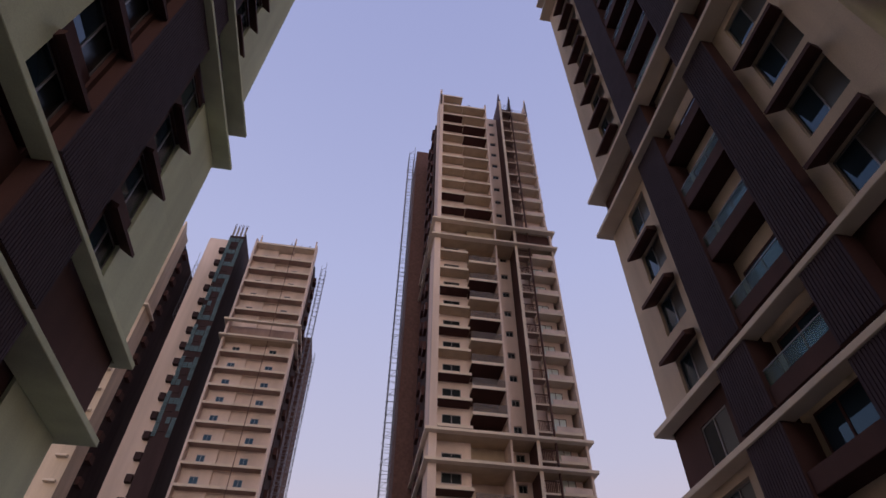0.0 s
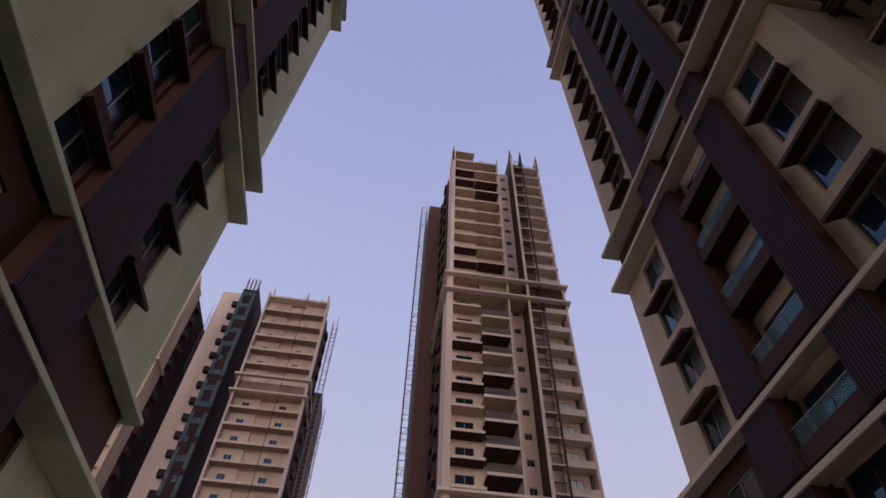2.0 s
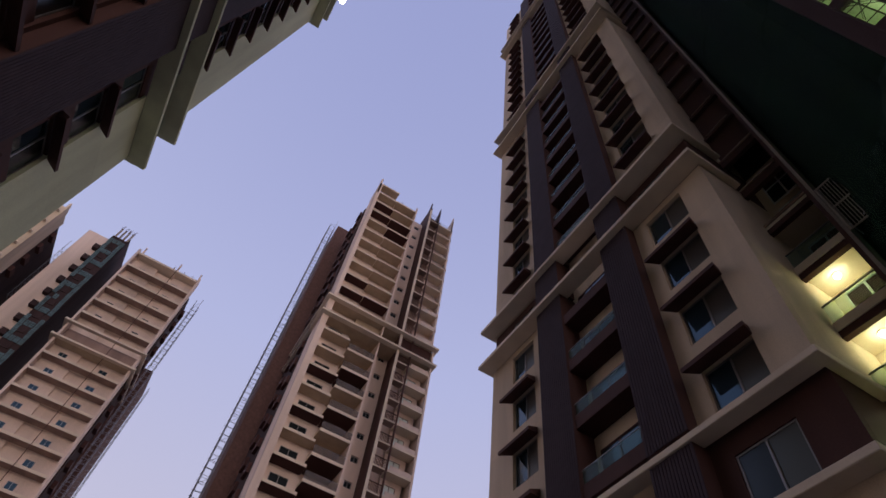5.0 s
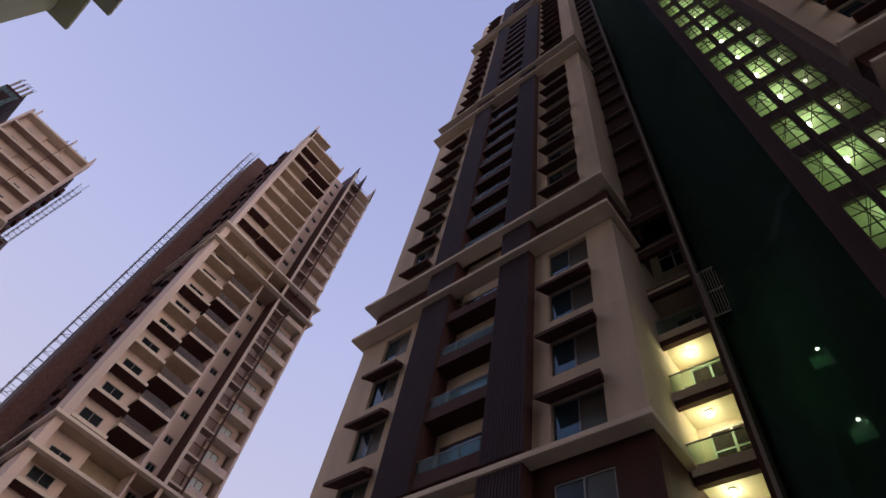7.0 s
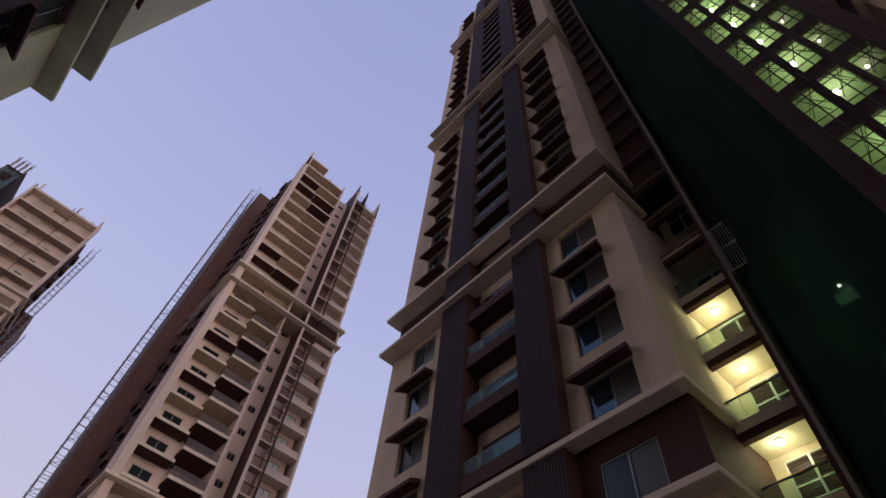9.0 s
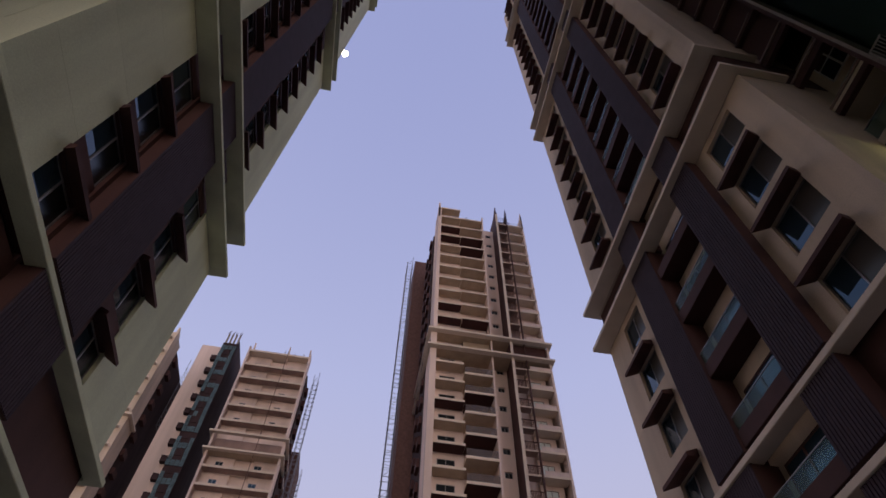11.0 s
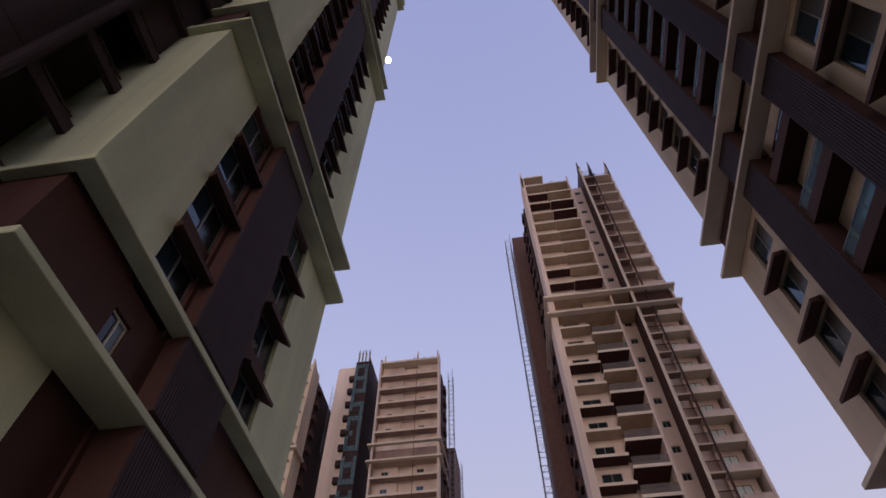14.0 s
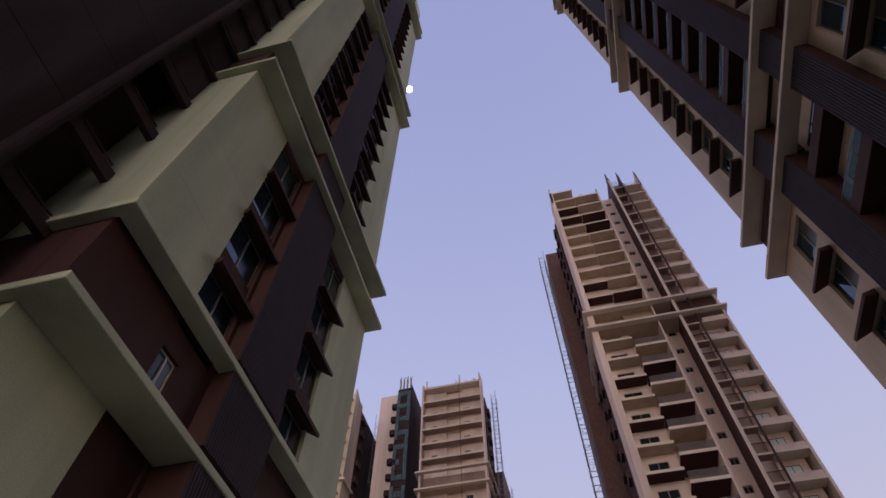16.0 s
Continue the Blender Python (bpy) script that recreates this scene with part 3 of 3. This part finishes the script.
one("side_wall", PINK, tt, 10.67, 10.85, 1.5, 3.69, 0, zz(57), "inner balcony wall")
one("back_wall", PINK, tt, 19.03, 21.6, 1.4, 3.69, 0, zz(90))
one("back_wall", PINK, tt, 17.27, 19.02, 1.9, 3.69, 0, zz(57))
one("back_wall", TAUPE, tt, 17.27, 18.84, 1.0, 3.69, zz(57.3), zz(90))
one("column", PINK, tt, 14.42, 14.62, 0.05, 3.69, 0, zz(87.5))
# spikes over the roof line
for x, w, top_ in ((6.9, 0.16, 91.8), (17.08, 0.09, 93.2), (18.93, 0.05, 93.0), (21.72, 0.09, 92.3), (14.5, 0.12, 88.8)):
    bm = bmesh.new()
    v = [bm.verts.new(p) for p in ((x - w, 0, zz(87)), (x + w, 0, zz(87)), (x + w, 2.0, zz(87)), (x - w, 2.0, zz(87)), (x - w, 0.0, zz(top_)), (x + w, 0.0, zz(top_)), (x + w, 1.9, zz(top_ - 2.4)), (x - w, 1.9, zz(top_ - 2.4)))]
    for f in ((3, 2, 1, 0), (4, 5, 6, 7), (0, 1, 5, 4), (1, 2, 6, 5), (2, 3, 7, 6), (3, 0, 4, 7)):
        bm.faces.new([v[i] for i in f])
    part("parapet_fin", bm, BROWN if 16 < x < 19 else PINK, tt)

ledge = boxes("ledge", PALE, (7.28, 10.78, -0.12, 1.49, -0.30, 0.0))
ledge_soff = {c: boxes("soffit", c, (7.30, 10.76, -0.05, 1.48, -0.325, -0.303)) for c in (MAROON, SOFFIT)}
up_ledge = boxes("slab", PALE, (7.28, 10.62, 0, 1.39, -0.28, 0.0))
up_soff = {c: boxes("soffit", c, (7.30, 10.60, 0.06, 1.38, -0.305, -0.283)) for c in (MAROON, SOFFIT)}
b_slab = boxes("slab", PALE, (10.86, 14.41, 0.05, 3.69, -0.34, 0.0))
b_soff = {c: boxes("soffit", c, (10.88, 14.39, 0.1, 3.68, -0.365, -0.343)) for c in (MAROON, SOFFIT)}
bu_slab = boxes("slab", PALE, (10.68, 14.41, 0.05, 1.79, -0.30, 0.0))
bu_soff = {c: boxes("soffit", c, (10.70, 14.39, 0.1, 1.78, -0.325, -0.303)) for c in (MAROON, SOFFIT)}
b_rail = boxes("glass_rail", GREYGLASS, (10.9, 14.38, 0.10, 0.12, 0.02, 0.95))
f_slab = boxes("slab", PALE, (19.03, 21.94, 0.0, 1.39, -0.28, 0.0))
f_par = boxes("parapet", CLEARGLASS, (19.05, 21.9, 0.02, 0.05, 0.0, 0.85))
f_parw = boxes("parapet", PINK, (19.3, 21.9, 0.02, 0.10, 0.0, 0.55))
e_slab = boxes("slab", PALE, (17.29, 18.84, -0.02, 0.99, -0.30, -0.12))
e_soff = boxes("soffit", TAUPE, (17.3, 18.82, 0.03, 0.98, -0.325, -0.303))
slat = boxes("slat", BROWN, (0, 0.07, 0.03, 0.08, -0.12, 0.95))
rail_top = boxes("top_rail", BROWN, (17.3, 18.83, 0.02, 0.09, 0.95, 1.02))
tall_slat = boxes("slat", BROWN, (0, 0.035, 0.3, 0.36, -0.12, 2.66))


def far_window(w, h, fm=FRAME, gm=PANE):
    return (boxes("frame", fm, (0, w, -0.05, 0, 0, 0.06), (0, w, -0.05, 0, h - 0.06, h), (0, 0.06, -0.05, 0, 0.06, h - 0.06), (w - 0.06, w, -0.05, 0, 0.06, h - 0.06), (w / 2 - 0.03, w / 2 + 0.03, -0.05, 0, 0.06, h - 0.06)),
            [boxes("pane", gm, (0.06, w / 2 - 0.03, -0.03, -0.005, 0.06, h - 0.06)), boxes("pane", gm, (w / 2 + 0.03, w - 0.06, -0.03, -0.005, 0.06, h - 0.06))])


def put_window(parent, meshes, loc, label=""):
    wi = put("window", meshes[0], parent, loc, label)
    for p in meshes[1]:
        put("pane", p, wi)
    return wi


win_a, win_f, win_c = far_window(1.95, 1.0, gm=DARKPANE), far_window(1.5, 1.9, fm=SHADE, gm=PALEPANE), far_window(0.85, 0.75, gm=DARKPANE)
DARK_A = (10.0, 13.0, 16.0, 22.0, 25.0, 28.0, 31.0, 34.0, 40.0, 46.0)
for i in range(16):                       # staggered ledges below the upper cornices
    h = 7.0 + 3.0 * i
    if h > 53:
        continue
    if 24 <= h < 26.5:
        put_window(tt, win_a, (7.95, 1.495, zz(h) - 0.2))
        continue
    lg = put("ledge", ledge, tt, (0, 0, zz(h)), "pale ledge under the windows")
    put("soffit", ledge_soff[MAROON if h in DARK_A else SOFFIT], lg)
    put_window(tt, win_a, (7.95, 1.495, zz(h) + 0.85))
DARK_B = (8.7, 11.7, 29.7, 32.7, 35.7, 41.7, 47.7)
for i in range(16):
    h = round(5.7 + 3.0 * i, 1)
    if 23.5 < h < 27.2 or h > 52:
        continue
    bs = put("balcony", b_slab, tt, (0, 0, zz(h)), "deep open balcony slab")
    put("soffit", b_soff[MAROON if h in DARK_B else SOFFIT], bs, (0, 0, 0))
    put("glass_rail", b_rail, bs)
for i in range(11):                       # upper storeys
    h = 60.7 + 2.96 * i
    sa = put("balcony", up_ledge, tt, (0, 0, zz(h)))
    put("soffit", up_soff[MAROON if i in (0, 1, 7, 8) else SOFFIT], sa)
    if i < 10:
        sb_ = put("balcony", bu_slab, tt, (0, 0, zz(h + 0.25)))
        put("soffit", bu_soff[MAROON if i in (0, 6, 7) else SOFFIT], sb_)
put("balcony", up_ledge, tt, (0, 0, zz(58.3)))
for i in range(29):
    h = 0.98 + 3.04 * i if i < 18 else 58.2 + 2.96 * (i - 18)
    if h > 92:
        break
    if any(abs(h - c) < 0.35 for c in (24, 27, 54, 57)):
        continue
    fb = put("balcony", f_slab, tt, (0, 0, zz(h)), "balcony slab with a low parapet")
    put("parapet", f_parw if i < 21 else f_par, fb)
    es = put("screen_balcony", e_slab, tt, (0, 0, zz(h)))
    put("soffit", e_soff, es)
    if i < 18:
        put("top_rail", rail_top, es)
        for j in range(9):
            put("slat", slat, es, (17.33 + j * 0.17, 0, 0))
        put_window(tt, win_f, (19.4, 1.395, zz(h) + 0.25))
    else:
        for j in range(6):
            put("slat", tall_slat, es, (17.36 + j * 0.25, 0, 0))
# recessed wall with its column of small openings
hs = [5.05 + 3.05 * i for i in range(17)] + [62.8 + 2.98 * i for i in range(9)]
z_prev, WY = 0.0, 2.4
for h in hs:
    one("wall", PINK, tt, 14.63, 16.94, WY, WY + 0.2, z_prev, zz(h) - 0.42)
    one("wall", PINK, tt, 14.63, 15.58, WY, WY + 0.2, zz(h) - 0.42, zz(h) + 0.38)
    one("wall", PINK, tt, 16.48, 16.94, WY, WY + 0.2, zz(h) - 0.42, zz(h) + 0.38)
    put_window(tt, win_c, (15.6, WY + 0.16, zz(h) - 0.41))
    z_prev = zz(h) + 0.38
one("wall", PINK, tt, 14.63, 16.94, WY, WY + 0.2, z_prev, zz(88.5))
for k in (8, 9, 18, 19):
    cb = bmesh.new()
    prism(cb, [(6.05, -0.72), (22.55, -0.72), (22.55, 4.0), (22.25, 4.0), (22.25, 0.0), (6.45, 0.0), (6.45, 12.8), (6.05, 12.8)], level(k), level(k) + 0.28)
    part("cornice", cb, PALE, tt, "pale projecting cornice slab")
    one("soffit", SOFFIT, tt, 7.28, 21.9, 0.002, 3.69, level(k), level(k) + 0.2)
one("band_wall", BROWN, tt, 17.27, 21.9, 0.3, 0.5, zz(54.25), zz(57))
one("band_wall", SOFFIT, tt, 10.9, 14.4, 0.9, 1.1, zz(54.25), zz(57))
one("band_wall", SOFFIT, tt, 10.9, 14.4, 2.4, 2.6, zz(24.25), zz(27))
# side windows with dark canopies
cn_s = boxes("canopy", SHADE, (-0.35, 0, 0, 1.6, -0.2, 0.9))
for i in range(27):
    put("canopy", cn_s, tt, (XL - 0.002, 4.6, zz(7 + 3 * i)))
    put("canopy", cn_s, tt, (XL - 0.002, 8.6, zz(7 + 3 * i)))
# rear wing with its rough brown wall
one("rear_wing", RUST, tt, 4.35, 7.2, 13.01, 22.0, 0, zz(91), "rough brown unpainted rear wing")


def ladder_scaffold(name, x0, x1, y0, y1, z0, z1, label, step=0.95, r=0.042):
    """Four standards with ledgers, transoms and a few braces."""
    t = thing(name, Matrix.Identity(4), label, "scaffold", "scaffolds")
    def tube_part(kind_name, a, b, rad):
        bm = bmesh.new()
        bar(bm, a, b, rad, 4)
        part(kind_name, bm, STEEL, t)

    for x in (x0, x1):
        for y in (y0, y1):
            tube_part("standard", (x, y, z0), (x + 0.05, y, z1 + rnd.uniform(-1, 1.2)), r)
    n = int((z1 - z0) / step)
    for i in range(n):
        z = z0 + step * i + rnd.uniform(-0.15, 0.15)
        for y in (y0, y1):
            tube_part("ledger", (x0 - 0.15, y, z), (x1 + 0.15, y, z + rnd.uniform(-0.1, 0.1)), r * 0.8)
        for x in (x0, x1):
            tube_part("transom", (x, y0, z), (x, y1, z), r * 0.8)
        if i % 3 == 0:
            tube_part("brace", (x0, y0, z), (x1, y0, z + step), r * 0.7)
    return t


ladder_scaffold("scaffold", 2.95, 3.9, 63.0, 66.0, 0, zz(91), "tall steel scaffold up the rear wing")

# --- the lower tower to the side, with wide balconies ---
tp = thing("apartment_tower", Matrix.Translation((0, 76.5, 0)), "lower tower with wide open balconies and central post", "apartment tower", "apartment towers")
PL, PR = -22.6, -11.65
one("body", PINK, tp, PL + 0.1, PR - 0.3, 1.7, 9.0, 0, zz(74.5))
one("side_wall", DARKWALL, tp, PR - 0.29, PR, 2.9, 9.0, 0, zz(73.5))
for x in (PL, PR - 0.32):
    one("fin", PINK, tp, x, x + 0.32, 0, 1.69, 0, zz(76.0), "cream end fin")
one("post", RUST, tp, -15.73, -15.65, -0.12, -0.04, 0, zz(76), "thin rusty central pipe")
p_slab = boxes("slab", PALE, (PL + 0.33, PR - 0.33, 0.0, 1.34, -0.36, 0.0))
p_mid = boxes("slab", PALE, (-18.29, -15.56, 1.345, 1.69, -0.36, 0.0))
one("back_wall", PINK, tp, PL + 0.33, -18.3, 1.35, 1.69, 0, zz(74.89))
one("back_wall", PINK, tp, -15.55, PR - 0.33, 1.35, 1.69, 0, zz(74.89))
# the taupe underside carries the shade below each slab
p_soff = boxes("soffit", TAUPE, (PL + 0.35, PR - 0.35, 0.08, 1.33, -0.385, -0.363))
pw1, pw2 = far_window(1.0, 0.8, gm=DARKPANE), far_window(1.1, 1.0)
p_hs = [72.0 - 3.0 * i for i in range(5)] + [51.7 - 2.93 * i for i in range(16)]
for h in p_hs:
    sl_ = put("balcony", p_slab, tp, (0, 0, zz(h)), "wide pale balcony slab")
    put("soffit", p_soff, sl_)
    put("slab", p_mid, sl_)
    pw = pw1 if h > 54 else pw2
    put_window(tp, pw, (-20.9, 1.345, zz(h) + 0.5))
    put_window(tp, pw, (-15.3, 1.345, zz(h) + 0.5))
one("roof_slab", PALE, tp, PL + 0.33, PR - 0.33, 0, 3.2, zz(74.9), zz(75.3))
for k in (18, 19):
    cb = bmesh.new()
    prism(cb, [(-23.1, -0.65), (-11.15, -0.65), (-11.15, 8.0), (-11.6, 8.0), (-11.6, 0.0), (-22.65, 0.0), (-22.65, 3.0), (-23.1, 3.0)], level(k), level(k) + 0.28)
    part("cornice", cb, PALE, tp, "pale projecting cornice slab")
# recessed wall in taupe, its deep shade put into the colour
one("band_wall", TAUPE, tp, PL + 0.4, PR - 0.4, 1.15, 1.34, zz(54.3), zz(57))
one("soffit", SOFFIT, tp, PL + 0.33, PR - 0.33, 0.002, 1.69, level(18), level(18) + 0.2)
cn_p = boxes("canopy", SHADE, (0, 0.5, 0, 1.5, -0.15, 0.9))
for i in range(22):
    put("canopy", cn_p, tp, (PR + 0.002, 4.2, zz(8 + 3 * i)))
for x, y in ((-21.9, 0.5), (-15.7, 0.3), (-12.0, 0.4)):
    bm = bmesh.new()
    v = [bm.verts.new(p) for p in ((x - 0.12, y, zz(75.3)), (x + 0.12, y, zz(75.3)), (x + 0.12, y + 1.6, zz(74)), (x - 0.12, y + 1.6, zz(74)), (x - 0.12, y, zz(77.4)), (x + 0.12, y, zz(77.4)))]
    for f in ((3, 2, 1, 0), (0, 1, 5, 4), (2, 3, 4, 5), (1, 2, 5), (3, 0, 4)):
        bm.faces.new([v[i] for i in f])
    part("parapet_fin", bm, PINK, tp)
one("rear_wing", RUST, tp, -14.0, -10.2, 9.01, 16.0, 0, zz(62), "lower rear wing in dark raw render")
ladder_scaffold("scaffold", -10.5, -9.7, 79.4, 80.7, 0, zz(74), "steel scaffold beside the lower tower")
ladder_scaffold("scaffold", -10.3, -9.5, 87.5, 89.0, 0, zz(60), "steel scaffold beside the rear wing")

# netted stair core and wings behind
sc = thing("stair_core", Matrix.Translation((0, 76.2, 0)), "stair core wrapped in torn blue-green netting", "stair core")
one("wall", DARKWALL, sc, -27.2, -24.7, 0.3, 0.5, 0, zz(76))
one("side_wall", DARKWALL, sc, -24.95, -24.7, 0.51, 12.0, 0, zz(77), "dark brown side wall, shade put into its colour")
one("side_wall", DARKWALL, sc, -27.2, -26.95, 0.51, 12.0, 0, zz(76))
for i in range(4):
    x = -27.0 + 0.66 * i
    one("column", CONCRETE, sc, x, x + 0.25, 0.3, 0.55, zz(76.01), zz(78.3), "bare concrete column stub")
# solid dark panel on the wall, in place of a shaded opening
dark_panel = boxes("opening", DARKWALL, (-26.5, -25.6, 0.2, 0.299, 0.3, 1.7))
tiles = []
for j in range(4):
    x, y = -27.15 + j * 0.62, 0.10 + 0.05 * (j % 2)
    tiles.append(boxes("net_panel", NETB, *[(x + 0.29 * a, x + 0.25 + 0.29 * a, y, y + 0.06, 0.32 * b, 0.32 * b + 0.27) for a in range(2) for b in range(3)]))
for i in range(13):
    h = 74.3 - 2.95 * i
    put("opening", dark_panel, sc, (0, 0, zz(h) - 1.5), "dark panel standing for an unglazed opening")
    for j in range(4):
        for q in range(3):
            if q < 2 and j in (1, 2):
                continue
            if rnd.random() < 0.06 + 0.012 * i:
                continue
            put("net_panel", tiles[j], sc, (rnd.uniform(-0.05, 0.05), rnd.uniform(-0.03, 0), zz(h) - 1.95 + q * 0.98))
w1 = thing("apartment_wing", Matrix.Translation((0, 78.0, 0)), "plain pinkish cream wing with window canopies", "apartment wing", "apartment wings")
one("wall", PINK, w1, -31.0, -27.6, 0, 10, 0, zz(76.2))
cn_w = boxes("canopy", DARKWALL, (-0.35, 0.5, -0.75, 0, -0.15, 0.85))
for i in range(23):
    put("canopy", cn_w, w1, (-28.1, 0, zz(72.6 - 2.95 * i)), "dark window canopy")
w2 = thing("apartment_wing", Matrix.Translation((-33.0, 71.2, 0)), "apartment wing with pale end strip and dark canopies", "apartment wing", "apartment wings")
one("wall", CREAM, w2, -8.0, 0, 0, 3.4, 0, zz(71.5))
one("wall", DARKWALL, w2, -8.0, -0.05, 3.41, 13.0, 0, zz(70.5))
fb_ = bmesh.new()
prism(fb_, [(-0.3, 0.0), (0.0, 0.0), (0.0, 1.6), (-0.3, 1.6)], zz(71.5), zz(72.7))
for v in fb_.verts:
    if v.co.z > zz(72) and v.co.y > 1:
        v.co.z = zz(71.7)
part("parapet_fin", fb_, CREAM, w2)
cn_x = boxes("canopy", SHADE, (0, 0.55, 0, 1.5, -0.15, 0.85))
cn_y = boxes("ledge", PALE, (-1.6, -0.3, -0.6, 0, -0.1, 0.15))
for i in range(22):
    put("canopy", cn_x, w2, (-0.04, 3.6, zz(68.5 - 3 * i)), "dark window canopy")
    put("ledge", cn_y, w2, (0, -0.002, zz(70 - 3 * i)))
cb = bmesh.new()
prism(cb, [(-8.0, -0.6), (0.5, -0.6), (0.5, 3.4), (0.003, 3.4), (0.003, -0.003), (-8.0, -0.003)], level(18), level(18) + 0.28)
part("cornice", cb, PALE, w2)
ladder_scaffold("scaffold", -32.6, -31.2, 80.5, 82.5, zz(60), zz(74), "light scaffold above the wing")

# reinforcement bars left standing over the unfinished roofs
def rebar(name, parent, spots, z0, hmax):
    bm = bmesh.new()
    for x, y in spots:
        for i in range(4):
            dx, dy = 0.18 * (i % 2), 0.18 * (i // 2)
            bar(bm, (x + dx, y + dy, z0), (x + dx + rnd.uniform(-0.12, 0.12), y + dy, z0 + hmax * rnd.uniform(0.6, 1)), 0.03, 4)
    tagged(part(name, bm, RUST, parent, "rusty reinforcement bars"), kind="stuff")


rebar("rebar", tp, [(-20.5, 1.5), (-16.5, 1.0), (-14.8, 1.2), (-13.2, 0.8)], zz(75.3), 1.8)
rebar("rebar", sc, [(-27.0, 0.3), (-26.3, 0.3), (-25.7, 0.3), (-25.0, 0.3)], zz(77.9), 1.4)
rebar("rebar", tt, [(18.2, 1.0), (19.5, 0.8), (12.0, 1.5)], zz(88.0), 3.0)

# --- moon ---
moon_b = bmesh.new()
bmesh.ops.create_icosphere(moon_b, subdivisions=3, radius=21)
moon = new("moon", mesh_of("moon", moon_b, MOON))
moon.location = (-512, 1118, 3806)
tagged(moon, "bright nearly full moon in the dusk sky", "moon", kind="structure")
